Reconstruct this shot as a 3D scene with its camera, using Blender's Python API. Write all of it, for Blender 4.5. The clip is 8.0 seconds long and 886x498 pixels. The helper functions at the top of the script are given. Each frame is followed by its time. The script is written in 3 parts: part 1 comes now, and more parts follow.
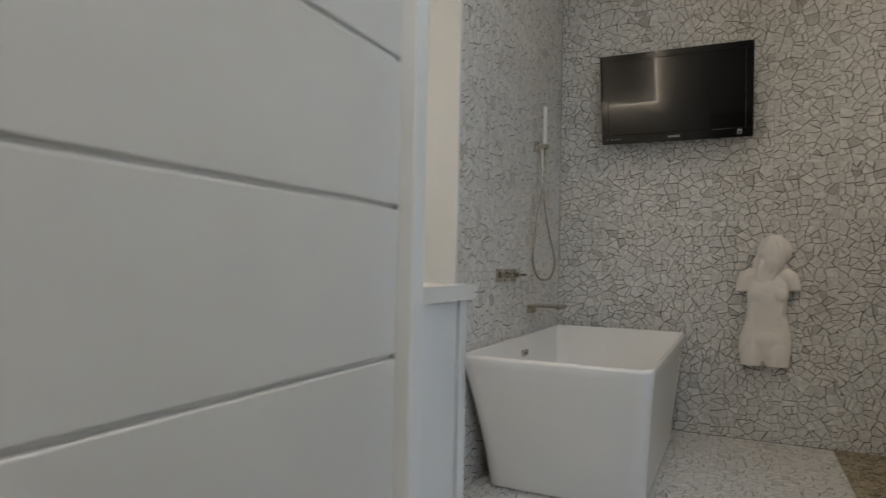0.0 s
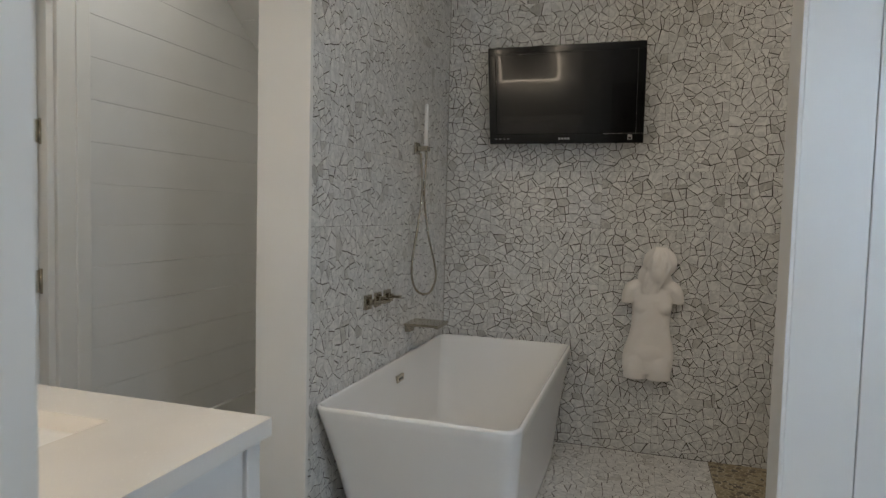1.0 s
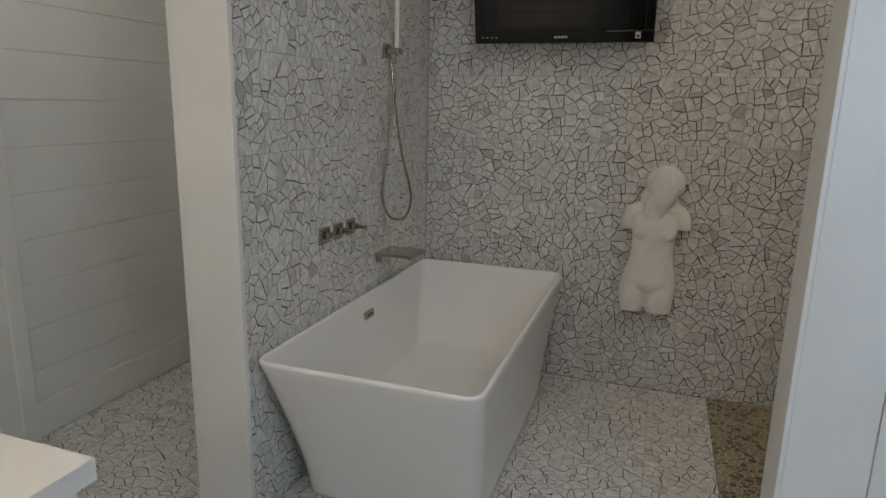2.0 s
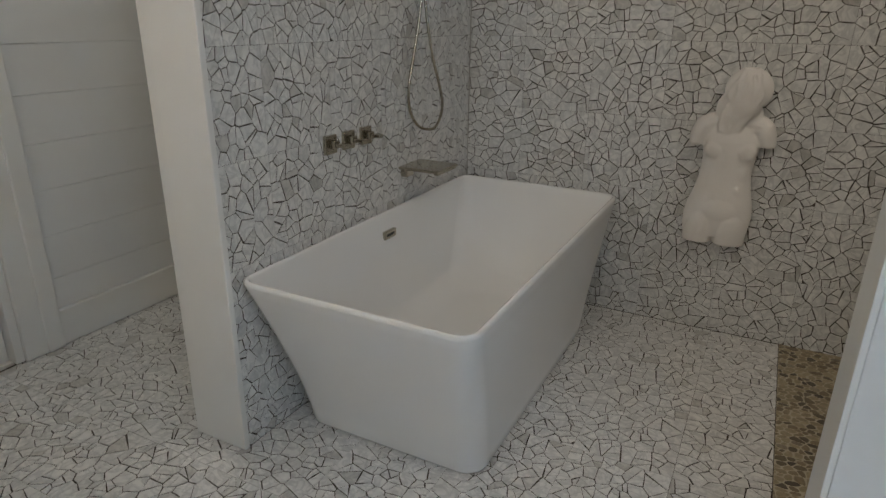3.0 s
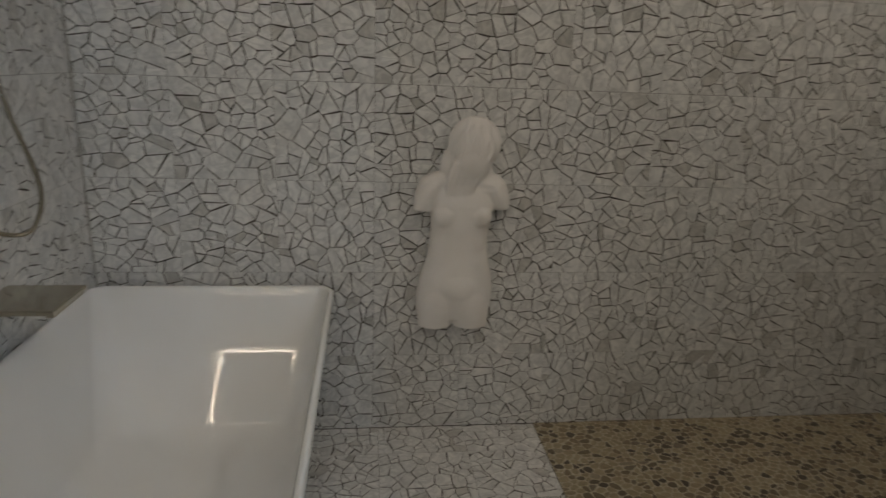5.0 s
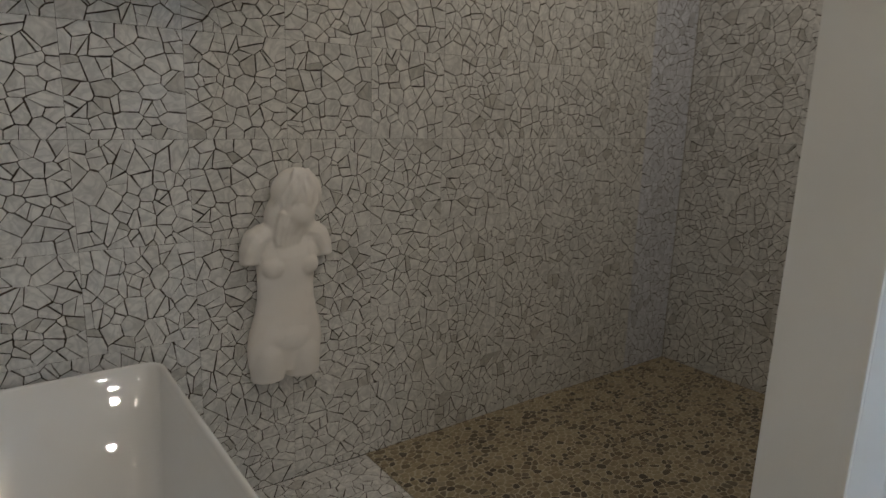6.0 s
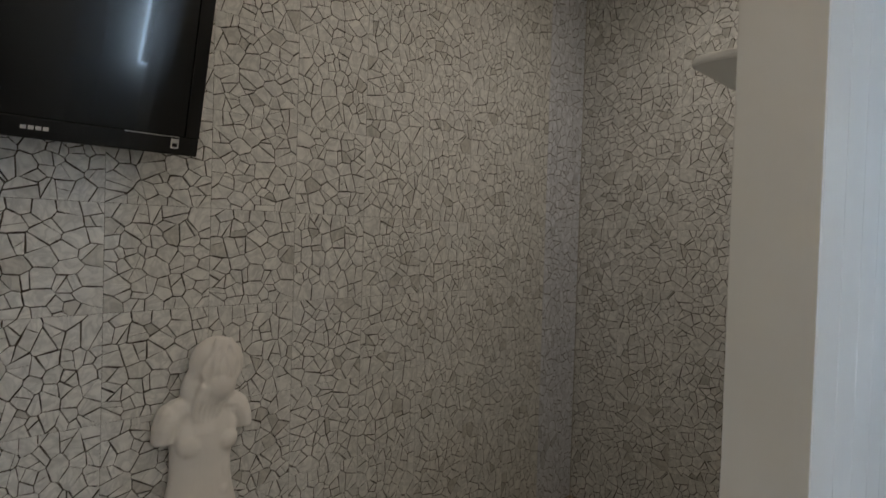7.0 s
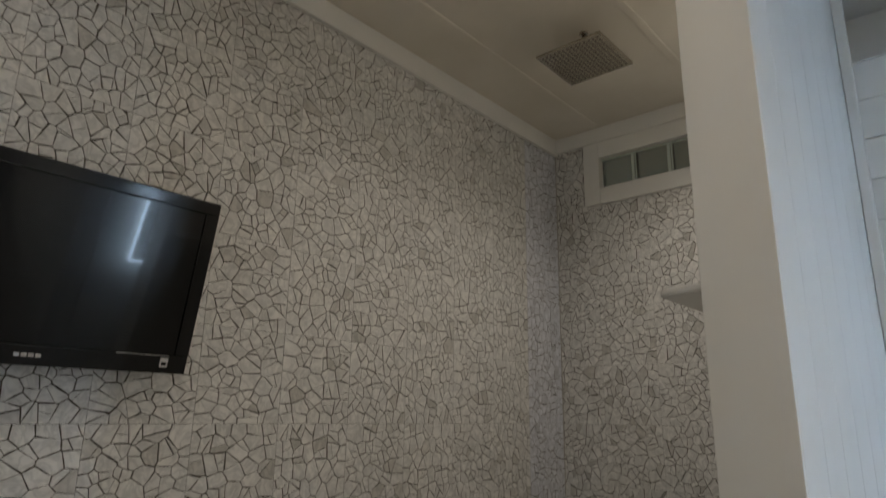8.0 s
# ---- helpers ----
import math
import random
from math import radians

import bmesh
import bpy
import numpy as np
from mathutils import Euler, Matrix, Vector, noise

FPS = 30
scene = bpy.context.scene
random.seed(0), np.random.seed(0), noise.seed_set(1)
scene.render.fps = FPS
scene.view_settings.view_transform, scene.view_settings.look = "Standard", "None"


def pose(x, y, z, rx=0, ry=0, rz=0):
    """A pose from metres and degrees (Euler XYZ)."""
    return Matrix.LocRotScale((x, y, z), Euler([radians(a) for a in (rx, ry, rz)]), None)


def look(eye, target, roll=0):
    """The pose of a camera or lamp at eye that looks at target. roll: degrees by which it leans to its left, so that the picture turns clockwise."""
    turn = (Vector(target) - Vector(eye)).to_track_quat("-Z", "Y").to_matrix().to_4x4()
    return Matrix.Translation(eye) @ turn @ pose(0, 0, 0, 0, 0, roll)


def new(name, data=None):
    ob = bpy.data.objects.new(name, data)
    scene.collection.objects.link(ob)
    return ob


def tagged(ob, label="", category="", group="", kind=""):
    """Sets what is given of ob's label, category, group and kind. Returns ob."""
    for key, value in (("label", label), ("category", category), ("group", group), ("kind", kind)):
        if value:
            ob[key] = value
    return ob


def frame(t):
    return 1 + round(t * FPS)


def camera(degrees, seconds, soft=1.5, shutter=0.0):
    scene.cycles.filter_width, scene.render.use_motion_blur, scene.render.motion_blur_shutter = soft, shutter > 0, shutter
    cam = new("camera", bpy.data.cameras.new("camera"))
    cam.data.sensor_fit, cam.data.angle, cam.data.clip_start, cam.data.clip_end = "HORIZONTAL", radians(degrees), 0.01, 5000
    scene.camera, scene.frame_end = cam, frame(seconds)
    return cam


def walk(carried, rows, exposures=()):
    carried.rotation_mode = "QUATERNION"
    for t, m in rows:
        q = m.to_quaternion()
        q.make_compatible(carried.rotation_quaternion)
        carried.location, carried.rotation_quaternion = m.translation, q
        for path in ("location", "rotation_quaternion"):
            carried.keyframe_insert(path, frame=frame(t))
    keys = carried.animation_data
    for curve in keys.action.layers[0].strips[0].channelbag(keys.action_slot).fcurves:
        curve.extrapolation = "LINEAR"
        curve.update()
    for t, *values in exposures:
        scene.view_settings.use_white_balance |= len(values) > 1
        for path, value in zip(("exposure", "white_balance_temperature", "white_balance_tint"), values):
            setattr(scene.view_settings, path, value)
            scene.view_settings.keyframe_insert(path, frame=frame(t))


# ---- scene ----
cam = camera(70.1, 8.0, soft=1.4, shutter=0.24)
PATH = [
    (0.0, 0.375, 0.033, 0.934, 91.19, -1.19, 25.18),
    (0.4, 0.437, 0.177, 1.068, 90.79, -1.39, 20.03),
    (0.7, 0.450, 0.287, 1.172, 89.63, -1.50, 17.81),
    (1.0, 0.455, 0.389, 1.260, 86.75, -1.47, 17.68),
    (1.5, 0.473, 0.596, 1.363, 82.25, -1.51, 17.88),
    (1.7, 0.481, 0.674, 1.366, 80.15, -1.50, 17.91),
    (2.8, 0.631, 1.088, 1.293, 71.08, -0.52, 25.96),
    (3.0, 0.640, 1.148, 1.282, 69.69, -0.70, 27.45),
    (3.5, 0.572, 1.310, 1.230, 67.18, -1.19, 28.33),
    (4.0, 0.405, 1.566, 1.243, 68.57, -1.79, 26.44),
    (4.5, 0.330, 1.779, 1.252, 72.42, -2.20, 12.72),
    (5.0, 0.210, 1.890, 1.270, 73.53, -2.20, -6.47),
    (5.2, 0.119, 1.911, 1.278, 73.69, -2.20, -14.48),
    (6.3, -0.350, 1.976, 1.333, 80.44, -1.71, -40.12),
    (6.5, -0.376, 2.001, 1.367, 83.47, -1.65, -42.02),
    (7.0, -0.399, 2.040, 1.444, 88.74, -1.74, -46.92),
    (7.5, -0.427, 2.045, 1.503, 94.76, -1.50, -48.91),
    (8.0, -0.461, 2.015, 1.548, 104.59, -0.89, -48.78),
]
EXPOSURES = [(0.0, -0.02), (0.5, -0.06), (1.5, -0.11), (3.0, -0.15), (4.5, -0.20), (5.2, -0.24), (6.5, -0.27), (7.0, -0.27), (8.0, -0.20)]
walk(cam, [(t, pose(x, y, z, rx, ry, rz)) for t, x, y, z, rx, ry, rz in PATH], EXPOSURES)

# ---- light ----
world = bpy.data.worlds.new("sky")
scene.world = world
world.use_nodes = True
wn = world.node_tree.nodes
sky = wn.new("ShaderNodeTexSky")
sky.sky_type, sky.sun_disc = "NISHITA", False
sky.sun_elevation, sky.sun_rotation = radians(40), radians(200)
world.node_tree.links.new(sky.outputs[0], wn["Background"].inputs[0])
wn["Background"].inputs[1].default_value = 0.06

LED_WARM, LED_COOL = 18.0, 46.0


def lamp(name, kind, m, energy, colour, **settings):
    data = bpy.data.lights.new(name, kind)
    data.energy, data.color = energy, colour
    if "size" in settings:
        data.shape, data.size, data.size_y = "RECTANGLE", settings["size"], settings["size_y"]
    if "spot" in settings:
        data.spot_size, data.spot_blend, data.shadow_soft_size = radians(settings["spot"]), 0.7, settings["soft"]
    ob = new(name, data)
    ob.matrix_world = m
    return ob


# the last four, alcove to passage, are added out of view to brighten boards
# downlights: place, ceiling height, watts, colour, cone
ZW, ZF = 3.185, 2.86                  # ceilings: wet room, front rooms
AMBER, PALE = (1.0, 0.88, 0.72), (1.0, 0.965, 0.895)
CANS = [(0.05, 2.62, ZW, 7.5, (1.0, 0.86, 0.68), 165), (1.05, 2.62, ZW, 6.5, AMBER, 160), (1.92, 2.72, ZW, 27, (1.0, 0.905, 0.77), 142), (-1.38, 2.45, ZF, 16, (1.0, 0.98, 0.895), 165), (0.25, 1.60, ZF, 9, AMBER, 165),
        (0.49, -0.10, ZF, 32, PALE, 165), (0.49, -0.95, ZF, 32, PALE, 165)]
for cx, cy, cz, watts, tint, cone in CANS:
    lamp("unseen_downlight_lamp", "SPOT", look((cx, cy, cz - 0.02), (cx, cy, 0)), watts, tint, spot=cone, soft=0.04)


# ---- materials ----
def material(name, colour, rough=0.5, metal=0.0):
    m = bpy.data.materials.new(name)
    m.use_nodes = True
    b = m.node_tree.nodes["Principled BSDF"]
    b.inputs["Base Color"].default_value = (*colour, 1)
    b.inputs["Roughness"].default_value = rough
    b.inputs["Metallic"].default_value = metal
    return m, m.node_tree.nodes, m.node_tree.links, b


def ramp(nodes, stops):
    r = nodes.new("ShaderNodeValToRGB")
    while len(r.color_ramp.elements) < len(stops):
        r.color_ramp.elements.new(0.5)
    for e, (at, c) in zip(r.color_ramp.elements, stops):
        e.position, e.color = at, (*c, 1)
    return r


def noise_node(nodes, links, scale, detail=4.0, vector=None, distortion=0.0):
    n = nodes.new("ShaderNodeTexNoise")
    n.inputs["Scale"].default_value, n.inputs["Detail"].default_value, n.inputs["Distortion"].default_value = scale, detail, distortion
    if vector is None:
        vector = nodes.new("ShaderNodeNewGeometry").outputs["Position"]
    links.new(vector, n.inputs["Vector"])
    return n


def bump(nodes, links, b, height, strength, distance):
    k = nodes.new("ShaderNodeBump")
    k.inputs["Strength"].default_value, k.inputs["Distance"].default_value = strength, distance
    links.new(height, k.inputs["Height"])
    links.new(k.outputs[0], b.inputs["Normal"])


def mottled(name, c1, c2, rough, scale=3.0, fine=60.0, strength=0.1, distance=0.002, metal=0.0, spread=0.06):
    """A surface between two close colours, with broad mottling and fine relief."""
    m, n, l, b = material(name, c1, rough, metal)
    broad = noise_node(n, l, scale, 5)
    r = ramp(n, ((0.3, c1), (0.7, c2)))
    l.new(broad.outputs[0], r.inputs[0])
    l.new(r.outputs[0], b.inputs["Base Color"])
    grain = noise_node(n, l, fine, 3)
    mr = n.new("ShaderNodeMapRange")
    mr.inputs["To Min"].default_value, mr.inputs["To Max"].default_value = rough - spread, rough + spread
    l.new(grain.outputs[0], mr.inputs["Value"])
    l.new(mr.outputs[0], b.inputs["Roughness"])
    bump(n, l, b, grain.outputs[0], strength, distance)
    return m


def piece_random(n, l):
    """One number for each piece, joined or single."""
    a = n.new("ShaderNodeObjectInfo").outputs["Random"]
    g = n.new("ShaderNodeNewGeometry")
    s = n.new("ShaderNodeMath")
    s.operation = "ADD"
    l.new(a, s.inputs[0])
    l.new(g.outputs["Random Per Island"], s.inputs[1])
    f = n.new("ShaderNodeMath")
    f.operation = "FRACT"
    l.new(s.outputs[0], f.inputs[0])
    return f.outputs[0], g.outputs["Position"]


def marble(name, light, mid, grey, rough):
    m, n, l, b = material(name, light, rough)
    rnd, pos = piece_random(n, l)
    dark = tuple(0.84 * c for c in grey)
    tone = ramp(n, ((0.0, light), (0.50, light), (0.74, mid), (0.93, mid), (0.96, grey), (0.99, grey), (1.0, dark)))
    l.new(rnd, tone.inputs[0])
    # veins, different in each piece
    off = n.new("ShaderNodeVectorMath")
    off.operation = "SCALE"
    off.inputs[0].default_value = (13.0, 7.0, 19.0)
    l.new(rnd, off.inputs["Scale"])
    shift = n.new("ShaderNodeVectorMath")
    l.new(pos, shift.inputs[0])
    l.new(off.outputs[0], shift.inputs[1])
    vein = noise_node(n, l, 16, 5, shift.outputs[0], 1.8)
    lines = ramp(n, ((0.40, (1, 1, 1)), (0.5, (0.56, 0.57, 0.585)), (0.60, (1, 1, 1))))
    l.new(vein.outputs[0], lines.inputs[0])
    cloud = noise_node(n, l, 30, 3, shift.outputs[0])
    clouds = ramp(n, ((0.35, (0.84, 0.84, 0.85)), (0.65, (1, 1, 1))))
    l.new(cloud.outputs[0], clouds.inputs[0])
    last = tone.outputs[0]
    for extra, amount in ((lines, 0.50), (clouds, 0.9)):
        x = n.new("ShaderNodeMix")
        x.data_type, x.blend_type = "RGBA", "MULTIPLY"
        x.inputs[0].default_value = amount
        l.new(last, x.inputs[6])
        l.new(extra.outputs[0], x.inputs[7])
        last = x.outputs[2]
    l.new(last, b.inputs["Base Color"])
    fine = noise_node(n, l, 120, 3)
    bump(n, l, b, fine.outputs[0], 0.15, 0.001)
    return m


def pebble(name):
    m, n, l, b = material(name, (0.3, 0.25, 0.17), 0.45)
    rnd, pos = piece_random(n, l)
    tone = ramp(n, ((0.0, (0.30, 0.245, 0.15)), (0.25, (0.39, 0.325, 0.21)), (0.5, (0.265, 0.21, 0.128)), (0.72, (0.155, 0.118, 0.072)), (0.9, (0.07, 0.054, 0.037)), (1.0, (0.36, 0.305, 0.215))))
    l.new(rnd, tone.inputs[0])
    grain = noise_node(n, l, 90, 4)
    shade = ramp(n, ((0.3, (0.75, 0.75, 0.75)), (0.7, (1, 1, 1))))
    l.new(grain.outputs[0], shade.inputs[0])
    x = n.new("ShaderNodeMix")
    x.data_type, x.blend_type = "RGBA", "MULTIPLY"
    x.inputs[0].default_value = 1.0
    l.new(tone.outputs[0], x.inputs[6])
    l.new(shade.outputs[0], x.inputs[7])
    l.new(x.outputs[2], b.inputs["Base Color"])
    bump(n, l, b, grain.outputs[0], 0.2, 0.001)
    return m


def glow(name, colour, strength):
    m, n, l, b = material(name, (0.8, 0.8, 0.8), 0.4)
    b.inputs["Emission Color"].default_value = (*colour, 1)
    b.inputs["Emission Strength"].default_value = strength
    return m


TILE = marble("broken_marble", (0.79, 0.782, 0.76), (0.735, 0.728, 0.705), (0.59, 0.575, 0.545), 0.34)
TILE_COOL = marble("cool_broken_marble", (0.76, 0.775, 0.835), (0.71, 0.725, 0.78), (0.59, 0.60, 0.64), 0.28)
GROUT = mottled("dark_grout", (0.014, 0.010, 0.007), (0.085, 0.066, 0.047), 0.85, 34, 300, 0.3, 0.001)
PEBBLE = pebble("sliced_pebble")
PEBBLE_GROUT = mottled("tan_grout", (0.42, 0.37, 0.28), (0.50, 0.45, 0.35), 0.85, 12, 300, 0.3, 0.001)
PAINT = mottled("white_paint", (0.74, 0.735, 0.71), (0.79, 0.785, 0.765), 0.42, 2.2, 70, 0.06, 0.001)
SATIN = mottled("white_satin_boards", (0.72, 0.72, 0.71), (0.77, 0.77, 0.76), 0.36, 3.0, 45, 0.07, 0.001)
PLASTER = mottled("ceiling_paint", (0.66, 0.615, 0.53), (0.76, 0.715, 0.635), 0.7, 2.4, 90, 0.1, 0.001)
DARK = mottled("shadow_gap", (0.10, 0.095, 0.085), (0.14, 0.135, 0.12), 0.8)
ACRYLIC = mottled("white_acrylic", (0.80, 0.80, 0.795), (0.82, 0.82, 0.815), 0.014, 2.0, 8, 0.0, 0.002, 0.0, 0.004)
ACRYLIC.node_tree.nodes["Principled BSDF"].inputs["Specular IOR Level"].default_value = 0.62
NICKEL = mottled("brushed_nickel", (0.42, 0.385, 0.315), (0.52, 0.48, 0.40), 0.17, 8, 220, 0.05, 0.0005, 1.0)
STRIP = mottled("dull_metal", (0.38, 0.365, 0.34), (0.46, 0.44, 0.41), 0.5, 8, 220, 0.05, 0.0005, 0.8)
CHROME = mottled("chrome", (0.74, 0.74, 0.73), (0.8, 0.8, 0.79), 0.12, 8, 150, 0.02, 0.0005, 1.0, 0.03)
PLASTERCAST = mottled("white_plaster", (0.82, 0.785, 0.75), (0.87, 0.84, 0.81), 0.6, 7, 60, 0.25, 0.002)
QUARTZ = mottled("white_quartz", (0.74, 0.71, 0.67), (0.78, 0.755, 0.72), 0.25, 5, 200, 0.02, 0.0005)
CERAMIC = mottled("white_ceramic", (0.82, 0.82, 0.80), (0.84, 0.84, 0.82), 0.1, 3, 20, 0.01, 0.001)
BLACK = mottled("black_plastic", (0.005, 0.005, 0.0055), (0.009, 0.009, 0.0095), 0.12, 6, 300, 0.02, 0.0005)
GREYPRINT = mottled("grey_print", (0.45, 0.45, 0.46), (0.5, 0.5, 0.51), 0.4)
MIRROR = mottled("mirror_silver", (0.9, 0.9, 0.9), (0.92, 0.92, 0.92), 0.03, 2, 20, 0.0, 0.0001, 1.0, 0.01)
WARM_LED = glow("warm_led", (1.0, 0.83, 0.64), LED_WARM)
COOL_LED = glow("cool_led", (0.56, 0.76, 1.0), LED_COOL)
CAN_LED = glow("downlight_led", (1.0, 0.85, 0.68), 30.0)


def screen_glass():
    m, n, l, b = material("screen_panel", (0.003, 0.003, 0.0033), 0.155)
    b.inputs["Specular IOR Level"].default_value = 0.42
    b.inputs["Coat Weight"].default_value = 0.28
    b.inputs["Coat Roughness"].default_value = 0.03
    fine = noise_node(n, l, 500, 2)
    bump(n, l, b, fine.outputs[0], 0.03, 0.0003)
    return m


def block_glass():
    m, n, l, b = material("glass_block", (0.80, 0.79, 0.68), 0.15)
    b.inputs["Transmission Weight"].default_value = 0.85
    b.inputs["IOR"].default_value = 1.45
    w = noise_node(n, l, 25, 3)
    bump(n, l, b, w.outputs[0], 0.6, 0.01)
    return m


SCREEN, BLOCK = screen_glass(), block_glass()
RUBBER = material("grey_rubber", (0.13, 0.12, 0.10), 0.6)[0]
EDGE_GLASS = material("pale_green_edge", (0.50, 0.55, 0.48), 0.2)[0]


# ---- building helpers ----
def finish(name, bm, mat, smooth=False):
    me = bpy.data.meshes.new(name)
    bm.normal_update()
    bm.to_mesh(me)
    bm.free()
    me.materials.append(mat)
    if smooth:
        for p in me.polygons:
            p.use_smooth = True
    return me


def part(name, bm, mat, parent=None, label="", smooth=False):
    ob = new(name, finish(name, bm, mat, smooth))
    if parent is not None:
        ob.parent = parent
    if label:
        tagged(ob, label)
    return ob


def box(x0, x1, y0, y1, z0, z1, bevel=0.0, segments=2, bm=None):
    bm = bm or bmesh.new()
    vs = bmesh.ops.create_cube(bm, size=1)["verts"]
    for v in vs:
        v.co = ((x0 + x1) / 2 + v.co.x * (x1 - x0), (y0 + y1) / 2 + v.co.y * (y1 - y0), (z0 + z1) / 2 + v.co.z * (z1 - z0))
    if bevel:
        es = list({e for v in vs for e in v.link_edges})
        bmesh.ops.bevel(bm, geom=es, offset=bevel, segments=segments, affect="EDGES", profile=0.5)
    return bm


def rod(p0, p1, r0, r1=None, n=16, bm=None):
    bm = bm or bmesh.new()
    p0, p1 = Vector(p0), Vector(p1)
    m = Matrix.Translation((p0 + p1) / 2) @ (p1 - p0).to_track_quat("Z", "Y").to_matrix().to_4x4()
    bmesh.ops.create_cone(bm, cap_ends=True, segments=n, radius1=r0, radius2=r0 if r1 is None else r1, depth=(p1 - p0).length, matrix=m)
    return bm


def structure(name, bm, mat, label, category):
    return tagged(part(name, bm, mat), label, category, "", "structure")


def thing(name, label, category, at=(0, 0, 0), group=""):
    ob = new(name)
    ob.location = at
    ob.empty_display_size = 0.05
    return tagged(ob, label, category, group)


def place(ob, root):
    """Keeps a part where it was modelled when its thing stands away from the origin."""
    ob.matrix_parent_inverse = Matrix.Translation(root.location).inverted()
    return ob


def tube(name, points, radius, mat, parent, label=""):
    """A smooth round tube through the points, as a mesh."""
    pts = [Vector(p) for p in points]
    fine = []
    for i in range(len(pts) - 1):
        a, b, c, d = pts[max(i - 1, 0)], pts[i], pts[i + 1], pts[min(i + 2, len(pts) - 1)]
        for k in range(8):
            s = k / 8
            fine.append(0.5 * ((2 * b) + (c - a) * s + (2 * a - 5 * b + 4 * c - d) * s * s + (3 * b - a - 3 * c + d) * s ** 3))
    fine.append(pts[-1])
    bm, rings = bmesh.new(), []
    side = Vector((1, 0, 0))
    for i, p in enumerate(fine):
        t = (fine[min(i + 1, len(fine) - 1)] - fine[max(i - 1, 0)]).normalized()
        side = (side - t * side.dot(t)).normalized()
        up = t.cross(side)
        r = radius * (1.0 if i % 2 else 0.93)
        rings.append([bm.verts.new(p + side * (math.cos(q) * r) + up * (math.sin(q) * r)) for q in (math.tau * j / 10 for j in range(10))])
    for a, b in zip(rings, rings[1:]):
        for j in range(10):
            bm.faces.new((a[j], a[(j + 1) % 10], b[(j + 1) % 10], b[j]))
    bm.faces.new(rings[0][::-1])
    bm.faces.new(rings[-1])
    return part(name, bm, mat, parent, label, True)


# ---- the setting ----
XL, XR, YB = -0.649, 2.702, 3.90      # wet room: tiled walls
YP0, YP1 = 2.308, 2.456               # partition beside the shower
XPART = 0.836
XFAR = -1.785
SYM = 0.49                            # middle of the passage

floor = structure("floor", box(-2.6, 3.6, -4.1, 4.1, -0.12, -0.004), GROUT, "broken white marble mosaic floor with dark joints", "floor")
wall_back = structure("wall_back", box(-0.83, XR + 0.15, YB, YB + 0.14, -0.004, 3.4), GROUT, "wall of broken white marble mosaic with dark joints", "wall")
wall_left = structure("wall_left", box(-0.838, XL, 2.337, YB, -0.004, 3.4), GROUT, "partition wall tiled with broken white marble mosaic", "wall")
wall_right = structure("wall_right", box(XR, XR + 0.14, YP1, YB, -0.004, 2.714), GROUT, "shower wall of broken white marble mosaic", "wall")
part("upper_wall", box(XR, XR + 0.14, 3.70, YB, 2.714, 3.4), GROUT, wall_right)
part("upper_wall", box(XR, XR + 0.14, YP1, 2.68, 2.714, 3.4), GROUT, wall_right)
part("upper_wall", box(XR, XR + 0.14, 2.68, 3.70, 3.09, 3.4), PAINT, wall_right)
trim_end = structure("trim_wall_end", box(-0.850, XL + 0.006, 2.317, 2.3375, 0.001, 3.19, 0.003), PAINT, "white painted board capping the end of the tiled wall", "trim")
part("side_board", box(-0.850, -0.838, 2.337, 3.949, 0.001, ZF), PAINT, trim_end)

partition = structure("wall_partition", box(XPART + 0.012, XR, YP0 + 0.012, YP1, 0.0, 3.4), PAINT, "white painted partition wall with vertical boards", "wall")
part("end_board", box(XPART, XPART + 0.0118, YP0, YP1 + 0.002, 0.001, 3.19, 0.002), PAINT, partition)
edges = [XPART + 0.0105] + [1.02 + 0.181 * k for k in range(7)]
for a, b in zip(edges, edges[1:]):
    part("board", box(a + 0.0015, min(b, 2.139) - 0.0015, YP0, YP0 + 0.0118, 0.001, ZW - 0.001, 0.0015, 1), SATIN, partition)

# room to the left, behind the vanity
wall_far = structure("wall_far", box(XFAR - 0.14, XFAR - 0.014, 2.33, 4.09, -0.004, 2.9), SATIN, "white painted shiplap wall", "wall")
grooves = [0.152, 0.281] + [0.281 + 0.1775 * k for k in range(1, 15)]
for a, b in zip(grooves, grooves[1:]):
    part("shiplap_board", box(XFAR - 0.014, XFAR, 2.44, 3.95, a + 0.0007, b - 0.0007, 0.0009, 1), SATIN, wall_far)
structure("baseboard", box(XFAR - 0.0135, XFAR + 0.014, 2.47, 3.95, 0.0, 0.150, 0.004), PAINT, "white painted baseboard", "baseboard")
wall_alcove = structure("wall_alcove", box(XFAR - 0.14, -0.852, 3.95, 4.09, -0.004, 2.9), PAINT, "plain white wall", "wall")
slope = bmesh.new()
for k in range(9):
    y1, z1 = 3.954 - 0.147 * k, 2.003 + 0.106 * k
    sv = [slope.verts.new((x, y, zz)) for x in (XFAR, -0.852) for y, zz in ((y1, z1), (y1 - 0.145, z1 + 0.1045), (y1 - 0.145, z1 + 0.1345), (y1, z1 + 0.03))]
    for f in ((0, 1, 2, 3), (7, 6, 5, 4), (0, 4, 5, 1), (1, 5, 6, 2), (2, 6, 7, 3), (3, 7, 4, 0)):
        slope.faces.new([sv[i] for i in f])
bmesh.ops.recalc_face_normals(slope, faces=slope.faces)
structure("ceiling_slope", slope, SATIN, "sloping white boarded ceiling", "ceiling")

